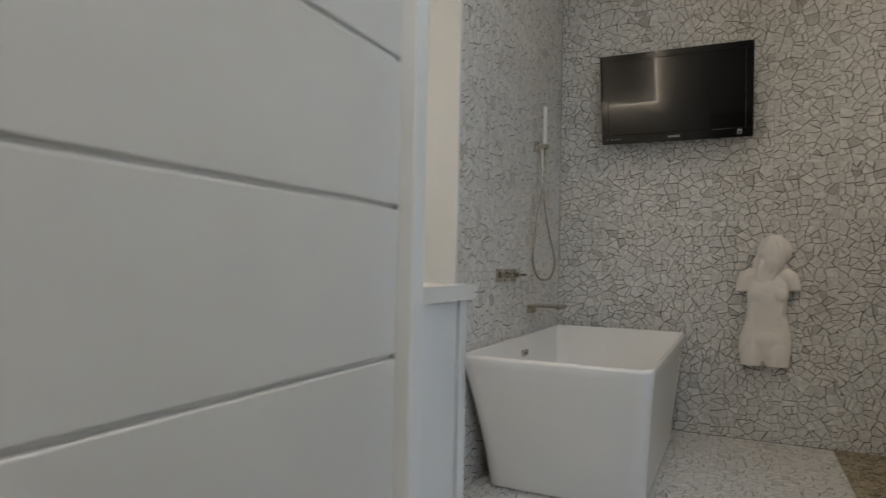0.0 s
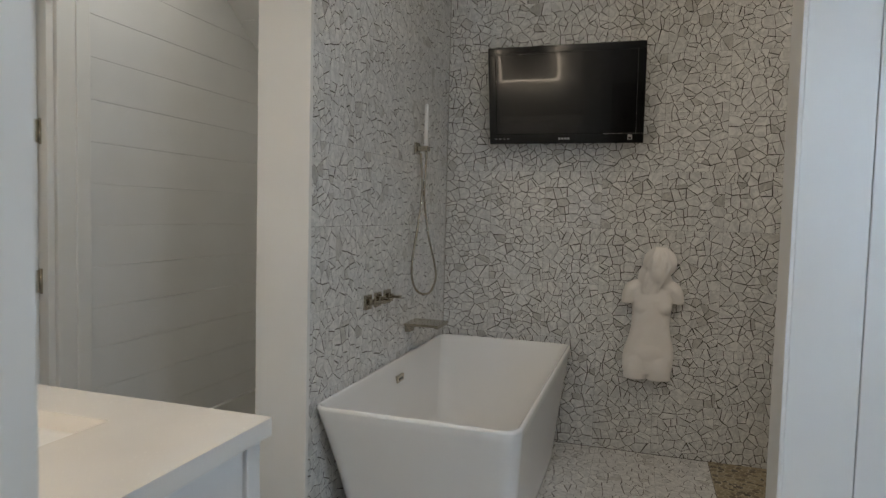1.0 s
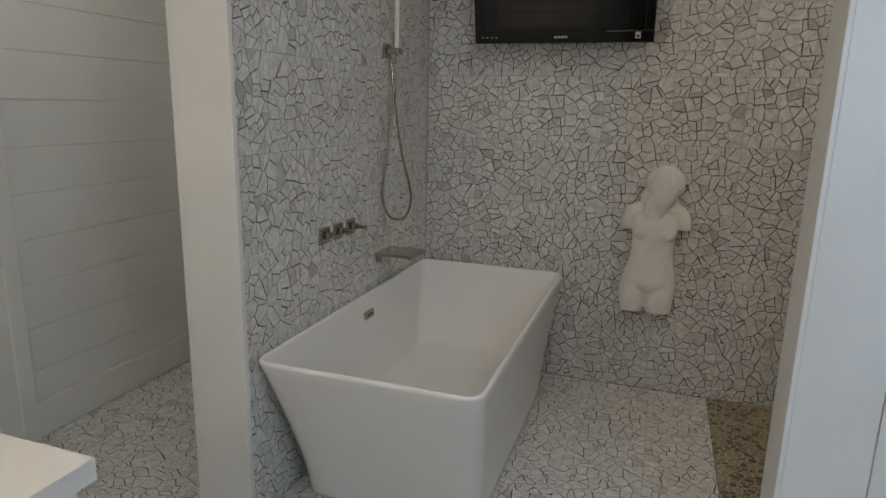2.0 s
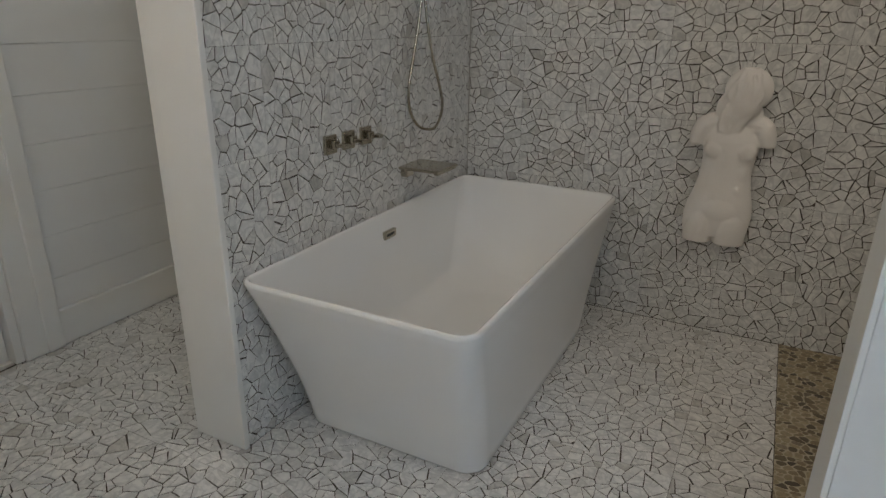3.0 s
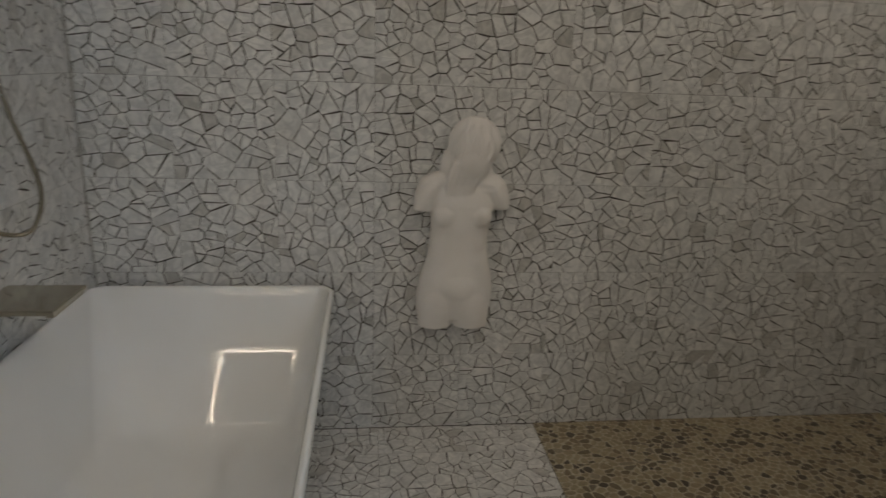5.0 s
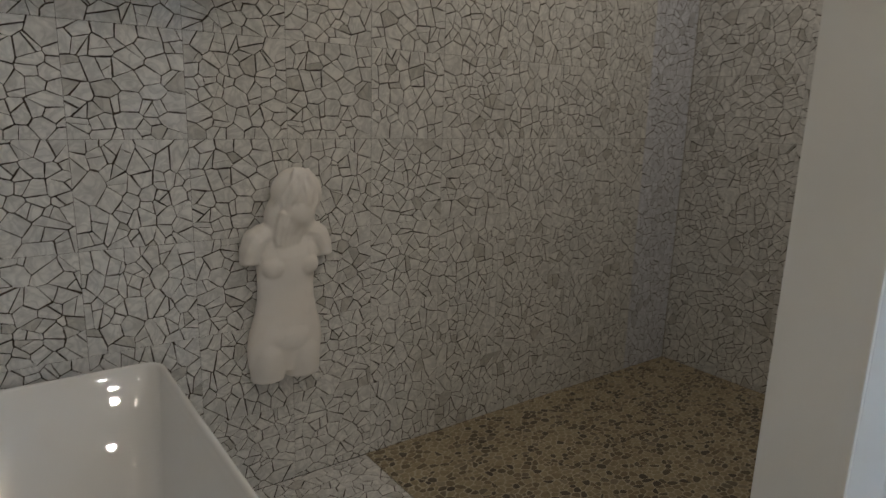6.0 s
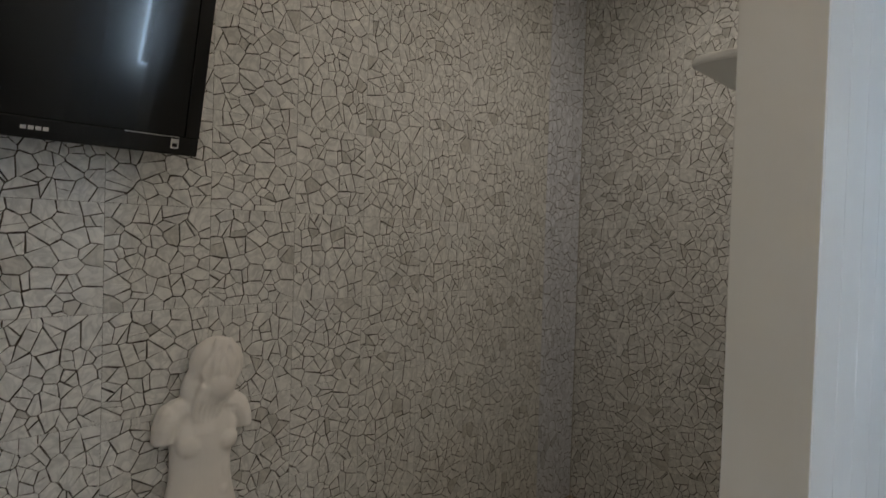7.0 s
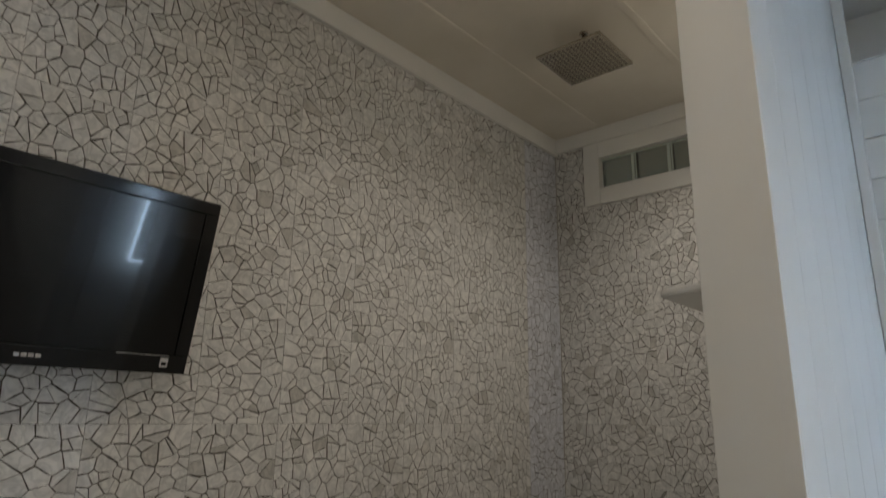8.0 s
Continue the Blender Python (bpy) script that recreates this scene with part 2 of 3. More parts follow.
# door and its casing in the far wall
casing = structure("door_casing", box(XFAR - 0.014, XFAR + 0.022, 2.318, 2.442, 0.0, 2.16, 0.004), PAINT, "white painted door casing", "trim")
part("inner_bead", box(XFAR - 0.016, XFAR + 0.030, 2.402, 2.470, 0.0, 2.16, 0.005), PAINT, casing)
part("jamb", box(XFAR - 0.12, XFAR + 0.006, 2.285, 2.317, 0.0, 2.10, 0.003), PAINT, casing)
part("head", box(XFAR - 0.014, XFAR + 0.022, 1.36, 2.317, 2.06, 2.16, 0.004), PAINT, casing)
part("jamb", box(XFAR - 0.12, XFAR + 0.006, 1.36, 1.392, 0.0, 2.06, 0.003), PAINT, casing)
door = structure("door_1", box(XFAR - 0.075, XFAR - 0.035, 1.394, 2.280, 0.012, 2.055, 0.002), SATIN, "closed white painted door with nickel hinges", "door")
for zz in (0.37, 0.95, 1.54):
    h = part("hinge", box(XFAR - 0.034, XFAR - 0.029, 2.225, 2.284, zz - 0.045, zz + 0.045, 0.001), NICKEL, door, "brushed nickel hinge")
    part("hinge_pin", rod((XFAR - 0.028, 2.283, zz - 0.05), (XFAR - 0.028, 2.283, zz + 0.05), 0.006), NICKEL, h, "", True)
structure("wall_far_front", box(XFAR - 0.14, XFAR, 0.62, 1.36, -0.004, 2.9), PAINT, "plain white wall", "wall")
structure("wall_over_door", box(XFAR - 0.14, XFAR - 0.015, 1.36, 2.33, 2.10, 2.9), PAINT, "plain white wall over the door", "wall")
structure("door_threshold", box(XFAR - 0.13, XFAR - 0.01, 1.392, 2.285, -0.004, 0.011, 0.002), QUARTZ, "white stone threshold under the door", "threshold")


def shiplap_passage(name, x_face, sign):
    """The boarded wall along the passage, its corner board and the wall behind the vanity."""
    w = structure(name, box(*sorted((x_face - sign * 0.0105, x_face - sign * 0.14)), -1.40, 0.735, -0.004, 2.9), SATIN, "white painted shiplap wall with wide horizontal boards", "wall")
    lines = [0.002] + [0.0735 + 0.1855 * k for k in range(16)]
    for a, b in zip(lines, lines[1:]):
        part("shiplap_board", box(*sorted((x_face, x_face - sign * 0.0104)), -1.40, 0.7255, a + 0.0026, min(b, 2.855) - 0.0026, 0.0022, 2), SATIN, w)
    for b in lines[1:-1]:
        part("tongue", box(*sorted((x_face - sign * 0.0050, x_face - sign * 0.0104)), -1.40, 0.716, b - 0.0025, b + 0.0025), SATIN, w)
    part("corner_board", box(*sorted((x_face + sign * 0.020, x_face - sign * 0.0104)), 0.7262, 0.7605, 0.002, 2.858, 0.003), PAINT, w)
    return w


shiplap_passage("wall_passage_left", -0.013, 1)
shiplap_passage("wall_passage_right", 2 * SYM + 0.013, -1)
structure("wall_vanity_left", box(XFAR, -0.160, 0.62, 0.758, -0.004, 2.9), PAINT, "plain white wall behind the vanity", "wall")
structure("wall_vanity_right", box(2 * SYM + 0.160, 2.42, 0.62, 0.758, -0.004, ZW), PAINT, "plain white wall behind the mirror", "wall")
wall_side = structure("wall_side", box(2.156, 2.418, 0.76, YP0, -0.004, 2.856), SATIN, "white painted shiplap wall", "wall")
lines = [0.002] + [0.0735 + 0.154 * k for k in range(20)]
for a, b in zip(lines, lines[1:]):
    if a < 2.85:
        part("shiplap_board", box(2.142, 2.1558, 0.76, YP0 - 0.001, a + 0.002, min(b, 2.855) - 0.002, 0.0015, 1), SATIN, wall_side)
structure("trim_corner", box(2.105, 2.1415, YP0 - 0.036, YP0 - 0.0005, 0.001, ZW - 0.002, 0.004), PAINT, "white painted corner trim", "trim")

# the room behind
structure("wall_room_left", box(-2.6, -2.46, -4.1, -1.40, -0.004, 2.9), PAINT, "plain white wall", "wall")
structure("wall_room_right", box(3.46, 3.6, -4.1, -1.40, -0.004, 2.9), PAINT, "plain white wall", "wall")
structure("wall_room_front", box(-2.46, -0.153, -1.54, -1.40, -0.004, 2.9), PAINT, "plain white wall", "wall")
structure("wall_room_front", box(2 * SYM + 0.153, 3.46, -1.54, -1.40, -0.004, 2.9), PAINT, "plain white wall", "wall")
structure("wall_room_back", box(-2.46, 3.46, -4.1, -3.96, -0.004, 2.9), PAINT, "plain white wall", "wall")
lower = box(-2.6, 1.10, -4.1, YP0, ZF, ZF + 0.1)
box(1.10, 3.6, -4.1, 0.758, ZF, ZF + 0.1, 0.0, 2, lower)
box(1.102, 1.16, 0.76, YP0, ZF, ZW + 0.1, 0.0, 2, lower)
structure("ceiling_front", lower, PLASTER, "plain painted ceiling", "ceiling")
structure("ceiling_raised", box(1.162, 2.54, 0.62, YP0, ZW + 0.002, ZW + 0.1), PAINT, "raised part of the painted ceiling", "ceiling")
structure("wall_upper_side", box(2.42, 2.54, 0.62, YP0, 2.70, ZW), PAINT, "plain white upper wall set back over the shiplap", "wall")
structure("ceiling_alcove", box(XFAR - 0.14, -0.852, YP0, 4.09, ZF + 0.002, ZF + 0.1), PLASTER, "plain painted ceiling", "ceiling")
wet = box(-0.84, XR + 0.14, YP0, YB + 0.14, ZW, ZW + 0.1)
for y0, y1 in ((3.585, 3.650), (2.95, 2.99)):
    box(XL + 0.03, XR - 0.03, y0, y1, ZW - 0.0035, ZW + 0.01, 0.003, 2, wet)
structure("ceiling_wet", wet, PLASTER, "painted ceiling over bath and shower", "ceiling")
structure("wall_header", box(-0.84, XPART, YP0 + 0.03, YP1, ZF - 0.1, ZW), PAINT, "white painted header over the opening", "wall")

# plain olive slab added outdoors so the glass blocks look green, not sky blue
backdrop_green = mottled("dull_green", (0.34, 0.32, 0.22), (0.55, 0.52, 0.40), 0.8, 6, 40, 0.3, 0.01)
tagged(part("backdrop", box(3.5, 3.6, 1.2, 5.5, 0.5, 5.0), backdrop_green), "dull green backdrop added outside the glass block window", "backdrop", "", "structure")

# crown boards under the wet room's ceiling
structure("trim_crown", box(XL + 0.001, XR - 0.001, YB - 0.022, YB, 3.082, ZW - 0.001, 0.004), PAINT, "white painted crown board", "trim")
structure("trim_crown", box(XR - 0.022, XR, YP1, YB - 0.023, 3.092, ZW - 0.001, 0.004), PAINT, "white painted crown board", "trim")
structure("trim_crown", box(XL, XL + 0.022, 2.34, YB - 0.023, 3.082, ZW - 0.001, 0.004), PAINT, "white painted crown board", "trim")

# slim metal strips in the tiled corners
for cx in (XL + 0.0035, XR - 0.0035):
    structure("trim_corner_strip", box(cx - 0.002, cx + 0.002, YB - 0.0055, YB - 0.0005, 0.0, 3.082, 0.0008, 1), STRIP, "slim metal strip in the corner of the tiled walls", "trim")

# glass block window high in the shower wall
window = structure("window_1", box(XR - 0.02, XR + 0.1, 3.602, 3.70, 2.714, 3.091, 0.003), PAINT, "narrow glass block window in a white frame", "window")
part("window_frame", box(XR - 0.02, XR + 0.1, 2.68, 2.778, 2.714, 3.091, 0.003), PAINT, window)
part("window_frame", box(XR - 0.02, XR + 0.1, 2.779, 3.601, 2.714, 2.812, 0.003), PAINT, window)
part("window_frame", box(XR - 0.02, XR + 0.1, 2.779, 3.601, 2.994, 3.091, 0.003), PAINT, window)
for k in range(4):
    y0 = 2.780 + 0.2052 * k
    part("glass_block", box(XR + 0.012, XR + 0.085, y0 + 0.004, y0 + 0.2012, 2.814, 2.992, 0.010, 3), BLOCK, window, "wavy glass block", True)
    part("block_edge", box(XR + 0.009, XR + 0.014, y0 + 0.004, y0 + 0.022, 2.815, 2.991, 0.002), EDGE_GLASS, window, "pale green glass edge")
    part("block_edge", box(XR + 0.0095, XR + 0.014, y0 + 0.0225, y0 + 0.2005, 2.978, 2.9905, 0.002), EDGE_GLASS, window, "pale green glass edge")
    if k:
        part("joint", box(XR + 0.020, XR + 0.08, y0 - 0.004, y0 + 0.004, 2.813, 2.993), EDGE_GLASS, window)

# ---- bathtub ----
def rounded_rect(x0, x1, y0, y1, r, n=9):
    """An outline with round corners; points close to each corner keep the straight sides flat when shaded smooth."""
    arcs = []
    for cx, cy, a0 in ((x1 - r, y1 - r, 0), (x0 + r, y1 - r, 90), (x0 + r, y0 + r, 180), (x1 - r, y0 + r, 270)):
        arcs.append([(cx + r * math.cos(radians(a0 + 90 * k / n)), cy + r * math.sin(radians(a0 + 90 * k / n))) for k in range(n + 1)])
    pts = []
    for arc, after in zip(arcs, arcs[1:] + arcs[:1]):
        pts += arc
        (ax, ay), (bx, by) = arc[-1], after[0]
        pts += [(ax + (bx - ax) * s, ay + (by - ay) * s) for s in (0.012, 0.04, 0.5, 0.96, 0.988)]
    return pts


def loft(levels, bm=None, cap_last=False, cap_first=False):
    bm = bm or bmesh.new()
    rings = [[bm.verts.new((x, y, zz)) for x, y in rounded_rect(*rect)] for rect, zz in levels]
    for a, b in zip(rings, rings[1:]):
        n = len(a)
        for j in range(n):
            bm.faces.new((a[j], a[(j + 1) % n], b[(j + 1) % n], b[j]))
    if cap_last:
        bm.faces.new(rings[-1])
    if cap_first:
        bm.faces.new(rings[0][::-1])
    return bm


TX0, TX1, TY0, TY1, TZ = -0.640, 0.106, 2.345, 3.840, 0.568
tub = thing("bathtub", "freestanding glossy white acrylic bathtub with flared sides", "bathtub", ((TX0 + TX1) / 2, (TY0 + TY1) / 2, 0))
SX, SY = 0.053, 0.190                 # how far the foot stands back from the rim
outer = []
for k in range(17):
    s = k / 16
    f = 1 - s ** 1.28
    outer.append(((TX0 + SX * f, TX1 - SX * f, TY0 + SY * f, TY1 - SY * f, 0.072 - 0.014 * s), 0.012 + (TZ - 0.014 - 0.012) * s))
base = [((TX0 + SX + 0.012, TX1 - SX - 0.012, TY0 + SY + 0.012, TY1 - SY - 0.012, 0.060), 0.0), ((TX0 + SX + 0.004, TX1 - SX - 0.004, TY0 + SY + 0.004, TY1 - SY - 0.004, 0.068), 0.003)]
lip = []
for k in range(1, 10):
    a = math.pi * k / 10
    inset = 0.0095 * (1 - math.cos(a))
    lip.append(((TX0 + inset, TX1 - inset, TY0 + inset, TY1 - inset, 0.058 - inset), TZ - 0.014 + 0.014 * math.sin(a)))
inner = []
FOOT = 0.200                          # where the inner walls begin to round into the bottom
for k in range(1, 17):
    s = k / 16
    sx, sy = 0.019 + 0.062 * s, 0.019 + 0.184 * s
    inner.append(((TX0 + sx, TX1 - sx, TY0 + sy, TY1 - sy, 0.040 + 0.045 * s), TZ - 0.014 - (TZ - 0.014 - FOOT) * s))
for k in range(1, 13):
    a = math.pi / 2 * k / 12
    sx, sy = 0.081 + 0.11 * (1 - math.cos(a)) + 0.012 * math.sin(a), 0.203 + 0.10 * (1 - math.cos(a)) + 0.036 * math.sin(a)
    inner.append(((TX0 + sx, TX1 - sx, TY0 + sy, TY1 - sy, 0.085 + 0.03 * (1 - math.cos(a))), FOOT - 0.070 * math.sin(a)))
place(part("tub_shell", loft(base + outer + lip + inner, None, True), ACRYLIC, tub, "", True), tub)
ov = place(part("overflow", box(-0.614, -0.598, 3.075, 3.155, 0.468, 0.500, 0.003), NICKEL, tub, "brushed nickel overflow plate"), tub)
ovs = part("slot", box(-0.5979, -0.5968, 3.090, 3.140, 0.479, 0.489, 0.0005), BLACK, ov)
dr = place(part("drain", rod((-0.247, 3.061, 0.128), (-0.247, 3.061, 0.138), 0.031, 0.029, 32), NICKEL, tub, "round nickel drain", True), tub)
part("drain_cap", rod((-0.247, 3.061, 0.1382), (-0.247, 3.061, 0.143), 0.021, 0.019, 32), NICKEL, dr, "", True)

# ---- tub filler on the tiled wall ----
for k, yv in enumerate((2.818, 2.921, 3.026)):
    v = thing("tub_valve", "square brushed nickel valve with a lever on the tiled wall", "valve", (XL, yv, 0.878), "tub valves")
    place(part("plate", box(XL - 0.004, XL + 0.014, yv - 0.030, yv + 0.030, 0.846, 0.908, 0.002), NICKEL, v), v)
    place(part("stem", box(XL + 0.014, XL + 0.036, yv - 0.013, yv + 0.013, 0.866, 0.892, 0.002), NICKEL, v), v)
    place(part("lever", box(XL + 0.036, XL + 0.074, yv - 0.011, yv + 0.013, 0.873, 0.885, 0.002), NICKEL, v), v)
sp = thing("tub_spout", "flat brushed nickel waterfall spout on the tiled wall", "spout", (XL, 3.35, 0.70))
place(part("blade", box(XL - 0.004, -0.470, 3.258, 3.432, 0.704, 0.716, 0.003), NICKEL, sp), sp)
place(part("lip", box(-0.492, -0.473, 3.266, 3.424, 0.697, 0.7035, 0.002), NICKEL, sp), sp)
place(part("wall_block", box(XL - 0.004, XL + 0.030, 3.275, 3.330, 0.672, 0.7035, 0.002), NICKEL, sp), sp)

hs = thing("hand_shower", "slim white hand shower in a nickel bracket with looped hose", "shower", (XL, 3.39, 1.58))
place(part("bracket", box(XL - 0.004, XL + 0.012, 3.350, 3.412, 1.552, 1.608, 0.002), NICKEL, hs), hs)
place(part("bracket_arm", box(XL + 0.012, XL + 0.066, 3.366, 3.412, 1.566, 1.590, 0.002), NICKEL, hs), hs)
place(part("wand", box(XL + 0.040, XL + 0.060, 3.382, 3.404, 1.5902, 1.800, 0.006, 3), CERAMIC, hs, "slim white wand"), hs)
place(part("wand_end", box(XL + 0.043, XL + 0.057, 3.386, 3.400, 1.530, 1.5658, 0.003), NICKEL, hs), hs)
place(tube("hose", [(XL + 0.050, 3.393, 1.535), (XL + 0.049, 3.394, 1.46), (XL + 0.044, 3.397, 1.34), (XL + 0.066, 3.410, 1.15), (XL + 0.098, 3.428, 1.00), (XL + 0.104, 3.430, 0.93), (XL + 0.086, 3.424, 0.868), (XL + 0.056, 3.414, 0.846),
                    (XL + 0.026, 3.370, 0.866), (XL + 0.014, 3.328, 0.935), (XL + 0.016, 3.322, 1.03), (XL + 0.026, 3.362, 1.20), (XL + 0.036, 3.388, 1.38), (XL + 0.026, 3.376, 1.556)], 0.0058, NICKEL, hs, "ribbed metal hose"), hs)

# ---- television ----
TILT = math.degrees(math.atan2(0.111, 0.488))
tv = thing("television", "black flat television tilted down on a wall mount, switched off", "television", (0.033, 3.785, 1.643))
tv.rotation_euler = (radians(TILT), 0, 0)
part("back_shell", box(-0.36, 0.36, 0.046, 0.085, 0.04, 0.46, 0.012), BLACK, tv)
frame_bm = box(-0.40, 0.40, 0.0, 0.045, 0.0, 0.052, 0.004)
box(-0.40, 0.40, 0.0, 0.045, 0.463, 0.50, 0.004, 2, frame_bm)
box(-0.40, -0.362, 0.0005, 0.0445, 0.0515, 0.4635, 0.001, 1, frame_bm)
box(0.362, 0.40, 0.0005, 0.0445, 0.0515, 0.4635, 0.001, 1, frame_bm)
bezel = part("bezel", frame_bm, BLACK, tv)
part("screen", box(-0.361, 0.361, 0.006, 0.040, 0.0525, 0.4625), SCREEN, tv, "dark glossy screen")
for k in range(4):
    part("maker_mark", box(-0.030 + 0.0155 * k, -0.018 + 0.0155 * k, -0.0009, 0.0005, 0.022, 0.031), GREYPRINT, bezel)
part("sticker", box(0.322, 0.344, -0.0008, 0.0005, 0.018, 0.044), GREYPRINT, bezel)
part("sticker_print", box(0.326, 0.340, -0.0014, -0.0009, 0.022, 0.032), BLACK, bezel)
part("strip_mark", box(0.20, 0.345, -0.0007, 0.0005, 0.0485, 0.0505), CHROME, bezel)
for k in range(4):
    part("button_mark", box(-0.37 + 0.022 * k, -0.36 + 0.022 * k, -0.0008, 0.0005, 0.026, 0.029), GREYPRINT, bezel)
part("mount_plate", box(-0.12, 0.12, 0.086, 0.100, 0.12, 0.34, 0.003), BLACK, tv)
part("mount_arm", rod((0, 0.100, 0.21), (0, 0.220, 0.17), 0.022, 0.022), BLACK, tv, "", True)


# ---- plaster torso ----
def torso():
    """A plain torso relief; x across, y away from the wall (negative), z up from its cut lower edge."""
    bm = bmesh.new()
    sections = [(0.028, -0.005, 0.118, 0.036), (0.06, -0.004, 0.126, 0.044), (0.12, -0.001, 0.130, 0.054), (0.17, 0.002, 0.123, 0.056), (0.22, 0.004, 0.108, 0.054), (0.27, 0.005, 0.098, 0.050), (0.32, 0.006, 0.095, 0.050),
                (0.37, 0.009, 0.099, 0.056), (0.42, 0.010, 0.106, 0.058), (0.46, 0.008, 0.118, 0.052), (0.495, 0.008, 0.122, 0.042), (0.525, 0.020, 0.085, 0.036), (0.56, 0.026, 0.066, 0.042)]
    legs = [[(-0.001, -0.066, 0.056, 0.048), (0.05, -0.063, 0.060, 0.056), (0.10, -0.058, 0.058, 0.056), (0.15, -0.050, 0.048, 0.044)], [(-0.001, 0.056, 0.060, 0.048), (0.05, 0.055, 0.064, 0.056), (0.10, 0.052, 0.062, 0.056), (0.15, 0.046, 0.050, 0.044)]]
    for levels in [sections] + legs:
        rings = [[bm.verts.new((cx + rx * math.cos(math.tau * k / 32), -0.022 + ry * math.sin(math.tau * k / 32), zz)) for k in range(32)] for zz, cx, rx, ry in levels]
        for a, b in zip(rings, rings[1:]):
            for k in range(32):
                bm.faces.new((a[k], a[(k + 1) % 32], b[(k + 1) % 32], b[k]))
        bm.faces.new(rings[0][::-1])
        bm.faces.new(rings[-1])
    def ball(c, r):
        bmesh.ops.create_uvsphere(bm, u_segments=24, v_segments=14, radius=1, matrix=Matrix.Translation(c) @ Matrix.Diagonal((*r, 1)))

    def strand(points, r0, r1):
        """A lock of hair or a limb as a row of overlapping balls."""
        pts = [Vector(p) for p in points]
        for i in range(len(pts) - 1):
            for k in range(6):
                u = (i + k / 6) / (len(pts) - 1)
                r = r0 + (r1 - r0) * u
                bmesh.ops.create_icosphere(bm, subdivisions=2, radius=r, matrix=Matrix.Translation(pts[i].lerp(pts[i + 1], k / 6)))

    # head, neck, shoulders
    ball((0.040, -0.046, 0.620), (0.085, 0.058, 0.084))
    ball((0.034, -0.058, 0.566), (0.062, 0.048, 0.064))
    ball((0.050, -0.030, 0.520), (0.058, 0.040, 0.060))
    ball((-0.010, -0.036, 0.540), (0.056, 0.040, 0.080))
    strand(((0.010, -0.030, 0.500), (-0.070, -0.028, 0.488), (-0.100, -0.028, 0.468)), 0.040, 0.040)
    strand(((0.050, -0.030, 0.502), (0.105, -0.028, 0.488), (0.122, -0.028, 0.466)), 0.038, 0.037)
    # upper arms, cut off flat
    strand(((-0.094, -0.028, 0.474), (-0.112, -0.030, 0.438)), 0.042, 0.037)
    rod((-0.108, -0.030, 0.440), (-0.119, -0.030, 0.404), 0.036, 0.030, 28, bm)
    ball((-0.118, -0.030, 0.406), (0.030, 0.030, 0.010))
    strand(((0.116, -0.028, 0.474), (0.132, -0.030, 0.442)), 0.041, 0.036)
    rod((0.130, -0.030, 0.446), (0.140, -0.030, 0.412), 0.035, 0.029, 28, bm)
    ball((0.139, -0.030, 0.414), (0.029, 0.029, 0.010))
    # chest, ribs, belly
    ball((0.012, -0.040, 0.425), (0.104, 0.036, 0.066))
    for x in (-0.040, 0.062):
        ball((x, -0.056, 0.388), (0.046, 0.024, 0.040))
        ball((x * 0.96, -0.050, 0.420), (0.044, 0.022, 0.060))
        ball((x * 0.74 + 0.006, -0.046, 0.300), (0.036, 0.020, 0.060))
    ball((0.004, -0.052, 0.150), (0.078, 0.032, 0.062))
    ball((-0.030, -0.052, 0.228), (0.040, 0.020, 0.034))
    ball((0.044, -0.052, 0.228), (0.040, 0.020, 0.034))
    strand(((-0.070, -0.052, 0.474), (0.000, -0.058, 0.462)), 0.012, 0.009)
    strand(((0.120, -0.050, 0.478), (0.030, -0.060, 0.462)), 0.012, 0.009)
    # hair: swept from the crown across the face, gathered over one shoulder
    for k in range(9):
        a = -0.95 + 0.235 * k
        lock = []
        for j in range(9):
            u = j / 8
            dx = 0.070 * math.sin(a) * math.sin(math.pi * (0.12 + 0.62 * u)) - 0.030 * u * u + 0.009 * math.sin(6 * u + 2 * k)
            dz = 0.074 - 0.150 * u + 0.004 * math.cos(7 * u + k)
            y = -0.0425 - 0.058 * math.sqrt(max(0.05, 1 - (dx / 0.086) ** 2 - (dz / 0.110) ** 2)) - 0.001 * (k % 3)
            lock.append((0.040 + dx, y, 0.622 + dz))
        strand(lock, 0.0066, 0.0058)
    for k in range(6):
        x0, x1 = -0.036 + 0.019 * k, -0.046 + 0.013 * k
        strand(((x0 + 0.012, -0.084, 0.560), (x0, -0.080 - 0.003 * (k % 2), 0.525), (0.5 * (x0 + x1), -0.072, 0.490), (x1 + 0.010, -0.068, 0.446 + 0.006 * abs(k - 2))), 0.0115, 0.0075)
    return bm


statue = tagged(part("statue", torso(), PLASTERCAST, None, "", True), "white plaster torso relief hanging on the mosaic wall", "statue")
statue.location = (0.502, YB - 0.003, 0.412)
remesh = statue.modifiers.new("remesh", "REMESH")
remesh.mode, remesh.voxel_size, remesh.use_smooth_shade = "VOXEL", 0.0036, True
soften = statue.modifiers.new("soften", "SMOOTH")
soften.factor, soften.iterations = 0.5, 9

